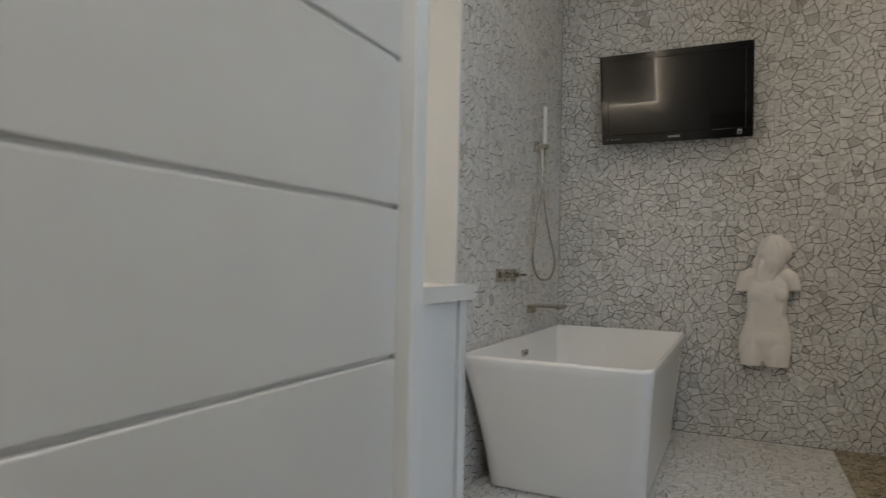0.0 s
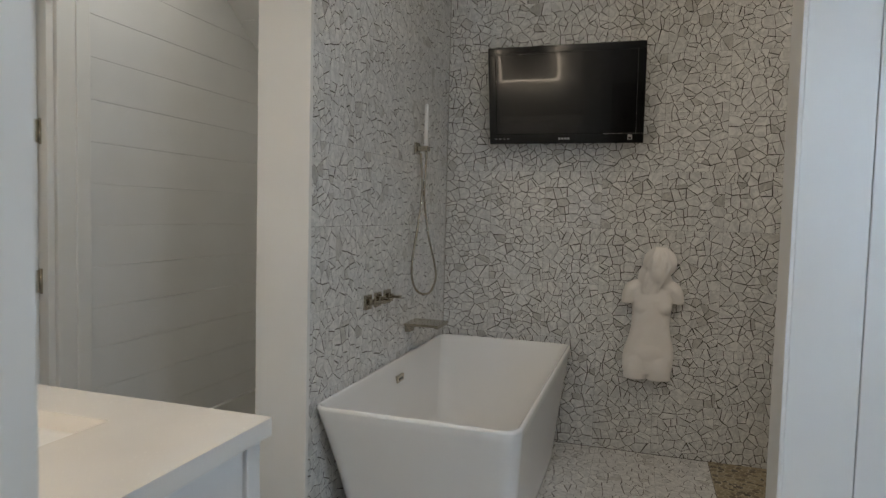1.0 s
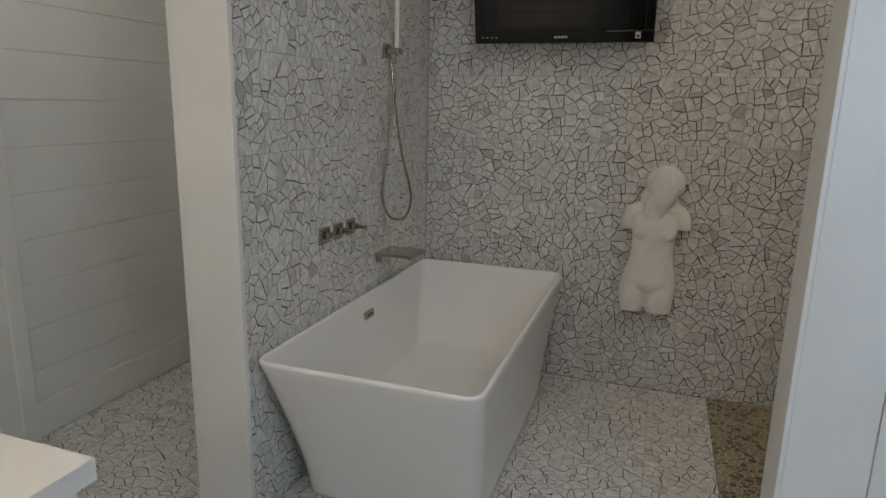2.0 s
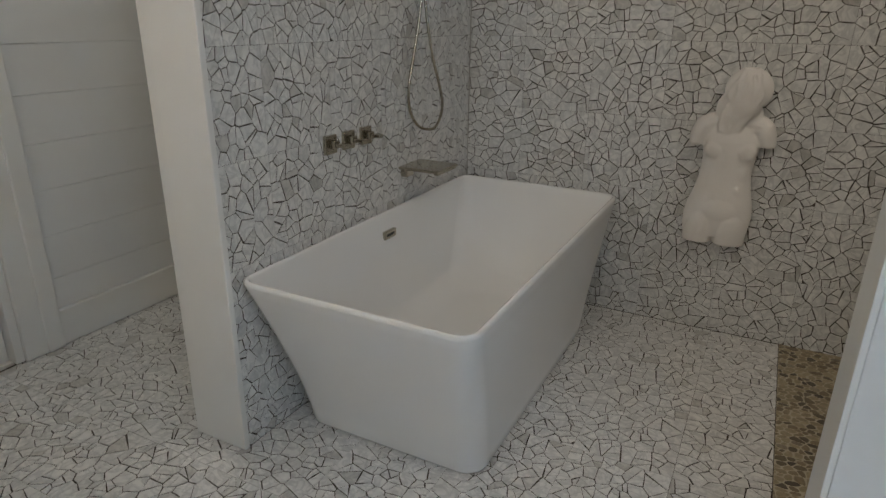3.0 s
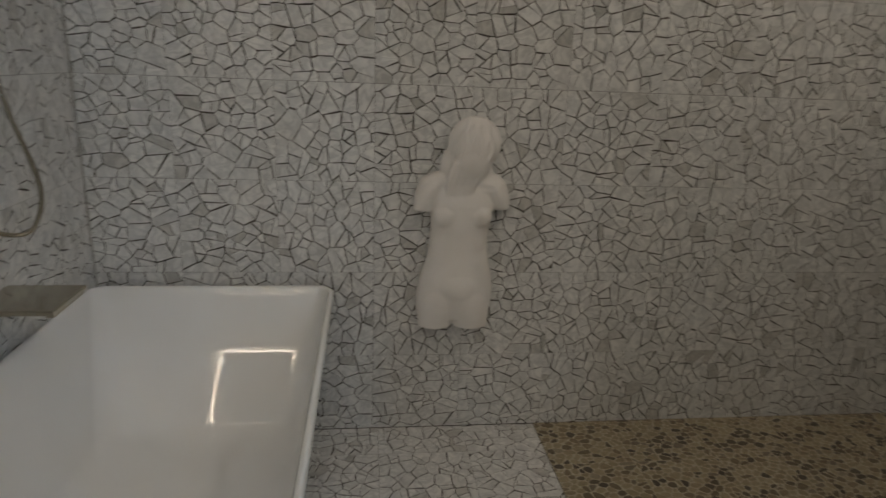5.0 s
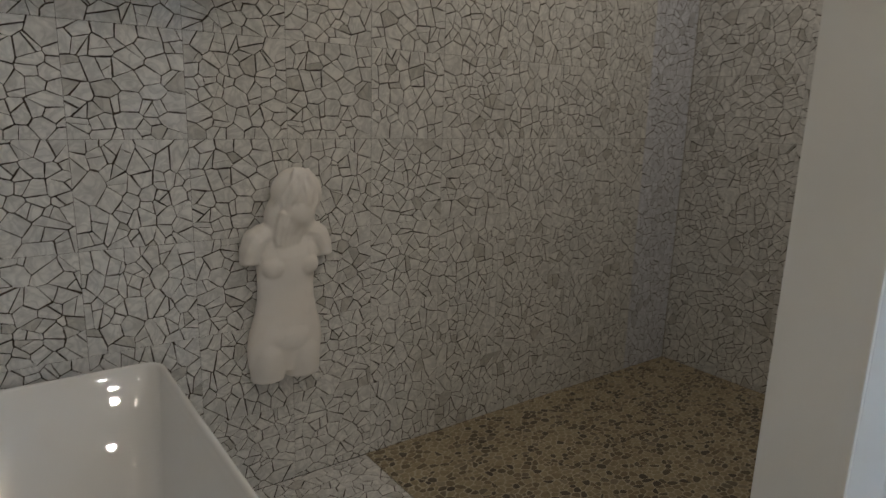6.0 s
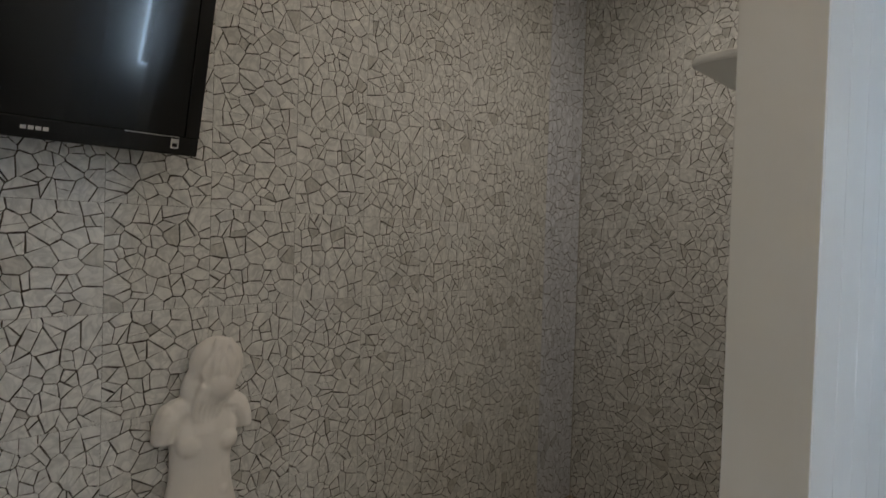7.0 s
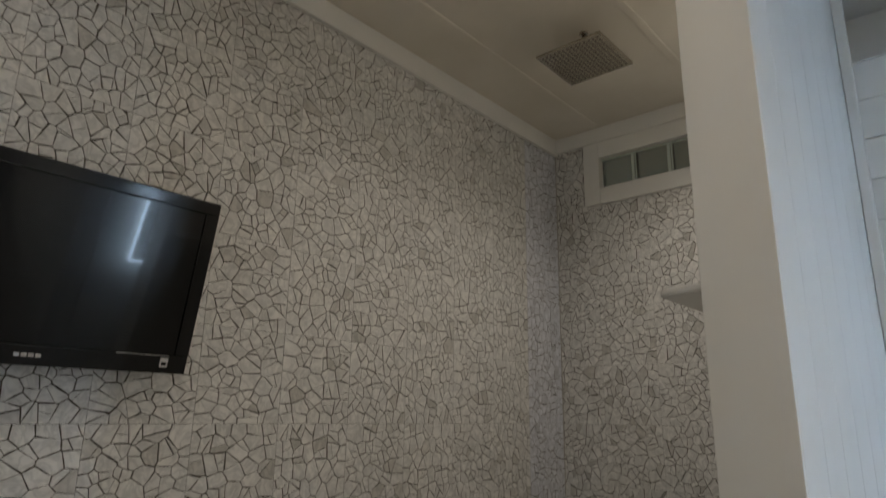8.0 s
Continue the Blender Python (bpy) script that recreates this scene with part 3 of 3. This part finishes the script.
# ---- vanity and mirrors ----
VX0, VX1, VY0, VY1, VZ = -1.185, -0.170, 0.760, 1.366, 0.885
van = thing("vanity_cabinet", "white painted vanity cabinet with panelled doors", "cabinet", ((VX0 + VX1) / 2, 1.05, 0))
place(part("body", box(VX0 + 0.014, VX1 - 0.030, VY0 + 0.002, VY1 - 0.045, 0.10, VZ - 0.034, 0.002), SATIN, van), van)
place(part("plinth", box(VX0 + 0.03, VX1 - 0.05, VY0 + 0.002, VY1 - 0.10, 0.0, 0.0995, 0.002), SATIN, van), van)
place(part("corner_post", box(VX1 - 0.0298, VX1 - 0.008, VY1 - 0.062, VY1 - 0.024, 0.0, VZ - 0.034, 0.002), SATIN, van), van)
place(part("end_panel", box(VX1 - 0.0298, VX1 - 0.014, VY0 + 0.003, VY1 - 0.066, 0.03, VZ - 0.034, 0.002), SATIN, van), van)
for a, b in ((VX0 + 0.02, -0.69), (-0.684, VX1 - 0.034)):
    d = place(part("door", box(a, b, VY1 - 0.0448, VY1 - 0.026, 0.12, VZ - 0.05, 0.002), SATIN, van), van)
    part("handle", rod(((a + b) / 2 - 0.06, VY1 - 0.012, 0.74), ((a + b) / 2 + 0.06, VY1 - 0.012, 0.74), 0.005), NICKEL, d, "nickel bar handle", True)
SX0, SX1, SY0, SY1 = -0.935, -0.418, 0.89, 1.245
top_bm = box(VX0, SX0, VY0 + 0.001, VY1, VZ - 0.033, VZ, 0.0)
box(SX1, VX1, VY0 + 0.001, VY1, VZ - 0.033, VZ, 0.0, 2, top_bm)
box(SX0, SX1, VY0 + 0.001, SY0, VZ - 0.033, VZ, 0.0, 2, top_bm)
box(SX0, SX1, SY1, VY1, VZ - 0.033, VZ, 0.0, 2, top_bm)
bmesh.ops.remove_doubles(top_bm, verts=top_bm.verts, dist=0.0001)
tagged(part("countertop", top_bm, QUARTZ), "pale quartz countertop with a sink cut-out", "countertop")
sink_bm = loft([((SX0 - 0.012, SX1 + 0.012, SY0 - 0.012, SY1 + 0.012, 0.03), VZ - 0.0335), ((SX0 + 0.004, SX1 - 0.004, SY0 + 0.004, SY1 - 0.004, 0.03), VZ - 0.034), ((SX0 + 0.012, SX1 - 0.012, SY0 + 0.012, SY1 - 0.012, 0.04), VZ - 0.13), ((SX0 + 0.05, SX1 - 0.05, SY0 + 0.05, SY1 - 0.05, 0.05), VZ - 0.16)], None, True)
tagged(part("sink", sink_bm, CERAMIC, None, "", True), "rectangular white undermount sink in the countertop", "sink")


def led_mirror(x0, x1, z0, z1, led, label):
    m = thing("lighted_mirror", label, "mirror", ((x0 + x1) / 2, 0.758, z0), "lighted mirrors")
    place(part("back_box", box(x0 + 0.03, x1 - 0.03, 0.759, 0.785, z0 + 0.03, z1 - 0.03, 0.002), SATIN, m), m)
    place(part("glass", box(x0 + 0.0175, x1 - 0.0175, 0.7852, 0.792, z0 + 0.0175, z1 - 0.0175, 0.001), MIRROR, m, "silvered mirror glass"), m)
    for a, b, c, d in ((x0, x1, z0, z0 + 0.017), (x0, x1, z1 - 0.017, z1), (x0, x0 + 0.017, z0 + 0.0172, z1 - 0.0172), (x1 - 0.017, x1, z0 + 0.0172, z1 - 0.0172)):
        place(part("led_strip", box(a, b, 0.778, 0.795, c, d, 0.002), led, m, "glowing light strip"), m)


led_mirror(-0.98, -0.385, 1.245, 2.05, WARM_LED, "mirror with a warm glowing edge above the vanity")
led_mirror(1.365, 1.96, 1.245, 2.05, COOL_LED, "mirror with a cool white glowing edge")

# ---- shower ----
rain = thing("rain_shower_head", "large square perforated rain shower head under the ceiling", "shower head", (1.785, 3.19, ZW))
HZ = 3.045
place(part("plate", box(1.632, 1.938, 3.037, 3.343, HZ, HZ + 0.012, 0.003), NICKEL, rain), rain)
place(part("arm", rod((1.785, 3.19, HZ + 0.012), (1.785, 3.19, ZW), 0.009), NICKEL, rain, "", True), rain)
place(part("flange", rod((1.785, 3.19, ZW - 0.006), (1.785, 3.19, ZW), 0.02, 0.02, 24), NICKEL, rain, "", True), rain)
noz = bmesh.new()
for i in range(14):
    for j in range(14):
        px, py = 1.655 + 0.02 * i, 3.06 + 0.02 * j
        bmesh.ops.create_cone(noz, cap_ends=True, segments=6, radius1=0.0042, radius2=0.0042, depth=0.003, matrix=Matrix.Translation((px, py, HZ - 0.0012)))
nz = place(part("nozzles", noz, RUBBER, rain, "grey rubber nozzles"), rain)
tagged(nz, "", "", "", "stuff")

SHELF = (0.870, 1.205, 2.395, 2.575)
shelf_levels = [((SHELF[0] + d, SHELF[1] - d, SHELF[2] + d, SHELF[3] - d, 0.060 - d), zz) for d, zz in ((0.006, 1.805), (0.001, 1.808), (0.0, 1.813), (0.001, 1.820), (0.005, 1.823))]
tagged(part("soap_shelf", loft(shelf_levels, None, True, True), CERAMIC), "small white shelf with rounded corner on the partition", "shelf")
drain = thing("floor_drain", "square metal floor drain among the pebbles", "drain", (1.55, 2.92, 0))
place(part("grate", box(1.49, 1.61, 2.86, 2.98, 0.0, 0.009, 0.002), NICKEL, drain), drain)
for k in range(6):
    place(part("slot", box(1.50 + 0.0175 * k, 1.509 + 0.0175 * k, 2.87, 2.97, 0.0091, 0.0098), BLACK, drain), drain)

# a ring and lens for each lamp, the added front ones too
for cx, cy, cz, watts, tint, cone in CANS:
    can = thing("downlight", "round recessed downlight with a white ring, placed out of sight", "downlight", (cx, cy, cz), "ceiling downlights")
    ring = bmesh.new()
    prof = [(0.036, 0.0), (0.036, 0.004), (0.052, 0.004), (0.056, 0.0)]
    rv = [[ring.verts.new((cx + r * math.cos(math.tau * k / 32), cy + r * math.sin(math.tau * k / 32), cz - h)) for r, h in prof] for k in range(32)]
    for k in range(32):
        for j in range(3):
            ring.faces.new((rv[k][j], rv[k][j + 1], rv[(k + 1) % 32][j + 1], rv[(k + 1) % 32][j]))
    place(part("ring", ring, PAINT, can, "", True), can)
    place(part("lens", rod((cx, cy, cz - 0.002), (cx, cy, cz - 0.0002), 0.0355, 0.0355, 32), CAN_LED, can), can)

# ---- mosaic ----
rng = np.random.RandomState(7)


def clip(poly, a, b, c):
    """The part of a convex polygon where a*x + b*y <= c."""
    out = []
    for i in range(len(poly)):
        p, q = poly[i], poly[(i + 1) % len(poly)]
        dp, dq = a * p[0] + b * p[1] - c, a * q[0] + b * q[1] - c
        if dp <= 0:
            out.append(p)
        if (dp < 0) != (dq < 0) and dp != dq:
            s = dp / (dp - dq)
            out.append((p[0] + (q[0] - p[0]) * s, p[1] + (q[1] - p[1]) * s))
    return out


def area(poly):
    return abs(sum(poly[k - 1][0] * poly[k][1] - poly[k][0] * poly[k - 1][1] for k in range(len(poly)))) / 2


def chipped(poly, size, border):
    """The piece with its corners knocked off and its long edges worn, but for those on the sheet's edge."""
    def rim(p):
        return min(p[0], p[1], size - p[0], size - p[1]) < border + 0.0005
    cx, cy = sum(p[0] for p in poly) / len(poly), sum(p[1] for p in poly) / len(poly)
    out = []
    for k, p in enumerate(poly):
        q = poly[(k + 1) % len(poly)]
        if rim(p):
            out.append(p)
        else:
            for o in (poly[k - 1], q):
                d = math.hypot(o[0] - p[0], o[1] - p[1])
                t = min(rng.uniform(0.0003, 0.0030), 0.3 * d) / d
                out.append((p[0] + (o[0] - p[0]) * t, p[1] + (o[1] - p[1]) * t))
        if math.hypot(q[0] - p[0], q[1] - p[1]) > 0.016 and not (rim(p) and rim(q)):
            u = rng.uniform(0.35, 0.65)
            mx, my = p[0] + (q[0] - p[0]) * u, p[1] + (q[1] - p[1]) * u
            r = math.hypot(cx - mx, cy - my)
            t = rng.uniform(-0.0003, 0.0014) / max(r, 0.004)
            out.append((mx + (cx - mx) * t, my + (cy - my) * t))
    return out


def shards(size, count, gap, border, spread, cuts=0, squash=1.0):
    """Broken pieces that fill one square sheet; squash above 1 makes them wider than tall."""
    pts = []
    while len(pts) < count:
        best, far = None, -1
        for c in rng.rand(spread, 2) * size:
            d = min([math.hypot(c[0] - p[0], squash * (c[1] - p[1])) for p in pts] or [1])
            if d > far:
                best, far = c, d
        pts.append(best)
    cells = []
    weight = rng.uniform(-0.00030, 0.00030, count) * (1 if cuts else 0.4)
    for i, p in enumerate(pts):
        poly = [(border, border), (size - border, border), (size - border, size - border), (border, size - border)]
        near = sorted((j for j in range(count) if j != i), key=lambda j: math.hypot(pts[j][0] - p[0], squash * (pts[j][1] - p[1])))[:18]
        for j in near:
            dx, dy = pts[j][0] - p[0], pts[j][1] - p[1]
            d = math.hypot(dx, squash * squash * dy)
            nx, ny = dx / d, squash * squash * dy / d
            shift = (weight[i] - weight[j]) / (2 * d)
            mx, my = p[0] + dx / 2 + nx * shift, p[1] + dy / 2 + ny * shift
            # joints run from hairline to wide, and taper
            room = gap * (0.44 + 1.15 * rng.rand() ** 1.6)
            lean = rng.uniform(-1, 1) * min(room / 0.022, 0.06)
            ax, ay = nx - ny * lean, ny + nx * lean
            poly = clip(poly, ax, ay, ax * mx + ay * my - room)
            if len(poly) < 3:
                break
        pieces = [poly]
        for _ in range(cuts if rng.rand() < 0.42 else 0):
            pieces.sort(key=area)
            big = pieces.pop() if pieces else []
            if len(big) < 3 or area(big) < 0.0013:
                pieces.append(big)
                break
            mx, my = sum(v[0] for v in big) / len(big), sum(v[1] for v in big) / len(big)
            k = max(range(len(big)), key=lambda q: math.hypot(big[q][0] - mx, big[q][1] - my))
            turn = math.atan2(big[k][1] - my, big[k][0] - mx) + rng.uniform(-0.8, 0.8)
            nx, ny = math.cos(turn), math.sin(turn)
            at = nx * mx + ny * my + rng.uniform(-0.008, 0.008)
            cut = gap * (0.3 + 1.2 * rng.rand() ** 2)
            pieces += [clip(big, nx, ny, at - cut), clip(big, -nx, -ny, -at - cut)]
        for poly in pieces:
            clean = [v for k, v in enumerate(poly) if math.hypot(v[0] - poly[k - 1][0], v[1] - poly[k - 1][1]) > 0.0015]
            if len(clean) >= 3 and area(clean) > 0.00006:
                cells.append(chipped(clean, size, border) if cuts else clean)
    return cells


def shard_mesh(poly, height, edge):
    n = len(poly)
    cx, cy = sum(p[0] for p in poly) / n, sum(p[1] for p in poly) / n
    tilt = rng.uniform(-0.012, 0.012, 2)
    verts = [(x, y, -0.0004) for x, y in poly] + [(x, y, height - edge) for x, y in poly]
    for x, y in poly:
        r = max(math.hypot(x - cx, y - cy), 1e-4)
        s = 1 - min(edge * 1.3 / r, 0.4)
        verts.append((cx + (x - cx) * s, cy + (y - cy) * s, height + tilt[0] * (x - cx) + tilt[1] * (y - cy)))
    faces = [(i, (i + 1) % n, n + (i + 1) % n, n + i) for i in range(n)] + [(n + i, n + (i + 1) % n, 2 * n + (i + 1) % n, 2 * n + i) for i in range(n)] + [tuple(range(2 * n, 3 * n))]
    return verts, faces


def oval(poly, n=12):
    """A pebble's outline inside a cell."""
    c = (sum(p[0] for p in poly) / len(poly), sum(p[1] for p in poly) / len(poly))
    out = poly
    for _ in range(2):
        out = [((1 - s) * out[k][0] + s * out[(k + 1) % len(out)][0], (1 - s) * out[k][1] + s * out[(k + 1) % len(out)][1]) for k in range(len(out)) for s in (0.25, 0.75)]
    return out[::max(1, len(out) // n)] if len(out) > 2 * n else out


SHEET = 0.305
SHEETS = [(0.0016, 0.0005, shards(SHEET, 50, 0.00142, 0.0005, 2, 1, 1.25)) for _ in range(12)]
PEBBLES = [(0.0030, 0.0014, [[(x, y * 0.80) for x, y in oval(p)] for p in shards(SHEET, 105, 0.0020, 0.0008, 5)]) for _ in range(4)]


def lay(parent, origin, u, v, width, height, u_off, v_off, sheets, mat, piece, rest, near, limit=300, skip=None, tall=SHEET):
    """Covers a face with sheets of pieces. near: the stretch (u0, u1, v0, v1) whose pieces are objects of their own."""
    o, u, v = Vector(origin), Vector(u), Vector(v)
    w = u.cross(v)
    frame_m = Matrix((u, v, w)).transposed().to_4x4()
    frame_m.translation = o
    meshes, allv, allf, made = {}, [], [], 0
    iu, iv = math.ceil((width - u_off) / SHEET), math.ceil((height - v_off) / tall)
    for i in range(iu):
        for j in range(iv):
            kind, turn = rng.randint(len(sheets)), rng.randint(4) if tall == SHEET else 2 * rng.randint(2)
            a, b = u_off + i * SHEET, v_off + j * tall
            c, s = (1, 0, -1, 0)[turn], (0, 1, 0, -1)[turn]
            half, rise = SHEET / 2, tall / 2
            thick, edge, cells = sheets[kind]
            for k, poly in enumerate(cells):
                put = [(a + half + c * (x - half) - s * (y - rise), b + rise + s * (x - half) + c * (y - rise)) for x, y in poly]
                gx, gy = sum(q[0] for q in put) / len(put), sum(q[1] for q in put) / len(put)
                if skip and skip(gx, gy):
                    continue
                whole = min(q[0] for q in put) > 0.0004 and max(q[0] for q in put) < width - 0.0004 and min(q[1] for q in put) > 0.0004 and max(q[1] for q in put) < height - 0.0004
                if whole and made < limit and near[0] < gx < near[1] and near[2] < gy < near[3]:
                    key = (kind, k)
                    if key not in meshes:
                        verts, faces = shard_mesh(poly, thick, edge)
                        me = bpy.data.meshes.new(piece)
                        me.from_pydata(verts, [], faces)
                        me.materials.append(mat)
                        meshes[key] = me
                    ob = new(piece, meshes[key])
                    ob.parent = parent
                    ob.matrix_local = frame_m @ Matrix.Translation((a + half, b + rise, 0)) @ Matrix.Rotation(radians(90 * turn), 4, "Z") @ Matrix.Translation((-half, -rise, 0))
                    made += 1
                    continue
                if not whole:
                    for na, nb, nc in ((1, 0, width - 0.0005), (-1, 0, -0.0005), (0, 1, height - 0.0005), (0, -1, -0.0005)):
                        put = clip(put, na, nb, nc) if len(put) >= 3 else []
                    put = [q for n, q in enumerate(put) if math.hypot(q[0] - put[n - 1][0], q[1] - put[n - 1][1]) > 0.0008]
                    if len(put) < 3 or area(put) < 0.00001:
                        continue
                verts, faces = shard_mesh(put, thick, edge)
                base = len(allv)
                allv += [o + u * x + v * y + w * h for x, y, h in verts]
                allf += [tuple(base + q for q in f) for f in faces]
    me = bpy.data.meshes.new(rest)
    me.from_pydata(allv, [], allf)
    me.materials.append(mat)
    ob = new(rest, me)
    ob.parent = parent
    tagged(ob, "", "", "", "stuff")


lay(wall_back, (XL, YB, 0), (1, 0, 0), (0, 0, 1), 3.0152, 3.083, -0.035, -0.02, SHEETS, TILE, "tile", "tiles", (0.55, 1.65, 0.6, 1.25))
# the last column of sheets before the corner is bluer and a little smoother
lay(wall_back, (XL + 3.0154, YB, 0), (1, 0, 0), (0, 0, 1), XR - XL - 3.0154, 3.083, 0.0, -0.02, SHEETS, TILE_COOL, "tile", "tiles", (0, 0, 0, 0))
lay(wall_left, (XL, 2.338, 0), (0, 1, 0), (0, 0, 1), YB - 2.338, 3.083, -0.11, -0.02, SHEETS, TILE, "tile", "tiles", (0.0, 0.8, 0.5, 1.35))
lay(wall_right, (XR, YB, 0), (0, -1, 0), (0, 0, 1), YB - YP1, 3.093, -0.05, -0.02, SHEETS, TILE, "tile", "tiles", (0.2, 1.1, 0.6, 1.4), 300,
    lambda a, b: b > 2.75 and 0.24 < a < 1.18)
lay(floor, (XFAR, 0.76, -0.004), (1, 0, 0), (0, 1, 0), 0.822 - XFAR, YB - 0.76, -0.1, -0.07, SHEETS, TILE, "tile", "tiles", (1.0, 2.3, 0.9, 1.6), 300,
    lambda a, b: -0.82 < a + XFAR < -0.68 and b + 0.76 > 2.37)
lay(floor, (0.822, 0.76, -0.004), (1, 0, 0), (0, 1, 0), 2.14 - 0.822, YP0 - 0.76, 0.0, -0.07, SHEETS, TILE, "tile", "tiles", (0, 0, 0, 0))
pan = structure("shower_floor", box(0.824, XR, YP1, YB, -0.0038, -0.0005), PEBBLE_GROUT, "shower floor of sliced tan and brown pebbles", "floor")
lay(pan, (0.824, YP1, -0.002), (1, 0, 0), (0, 1, 0), XR - 0.824, YB - YP1, -0.02, -0.03, PEBBLES, PEBBLE, "pebble", "pebbles", (0.0, 0.75, 0.2, 0.95), 300,
    lambda a, b: 1.48 < a + 0.824 < 1.62 and 2.85 < b + YP1 < 2.99, 0.80 * SHEET)
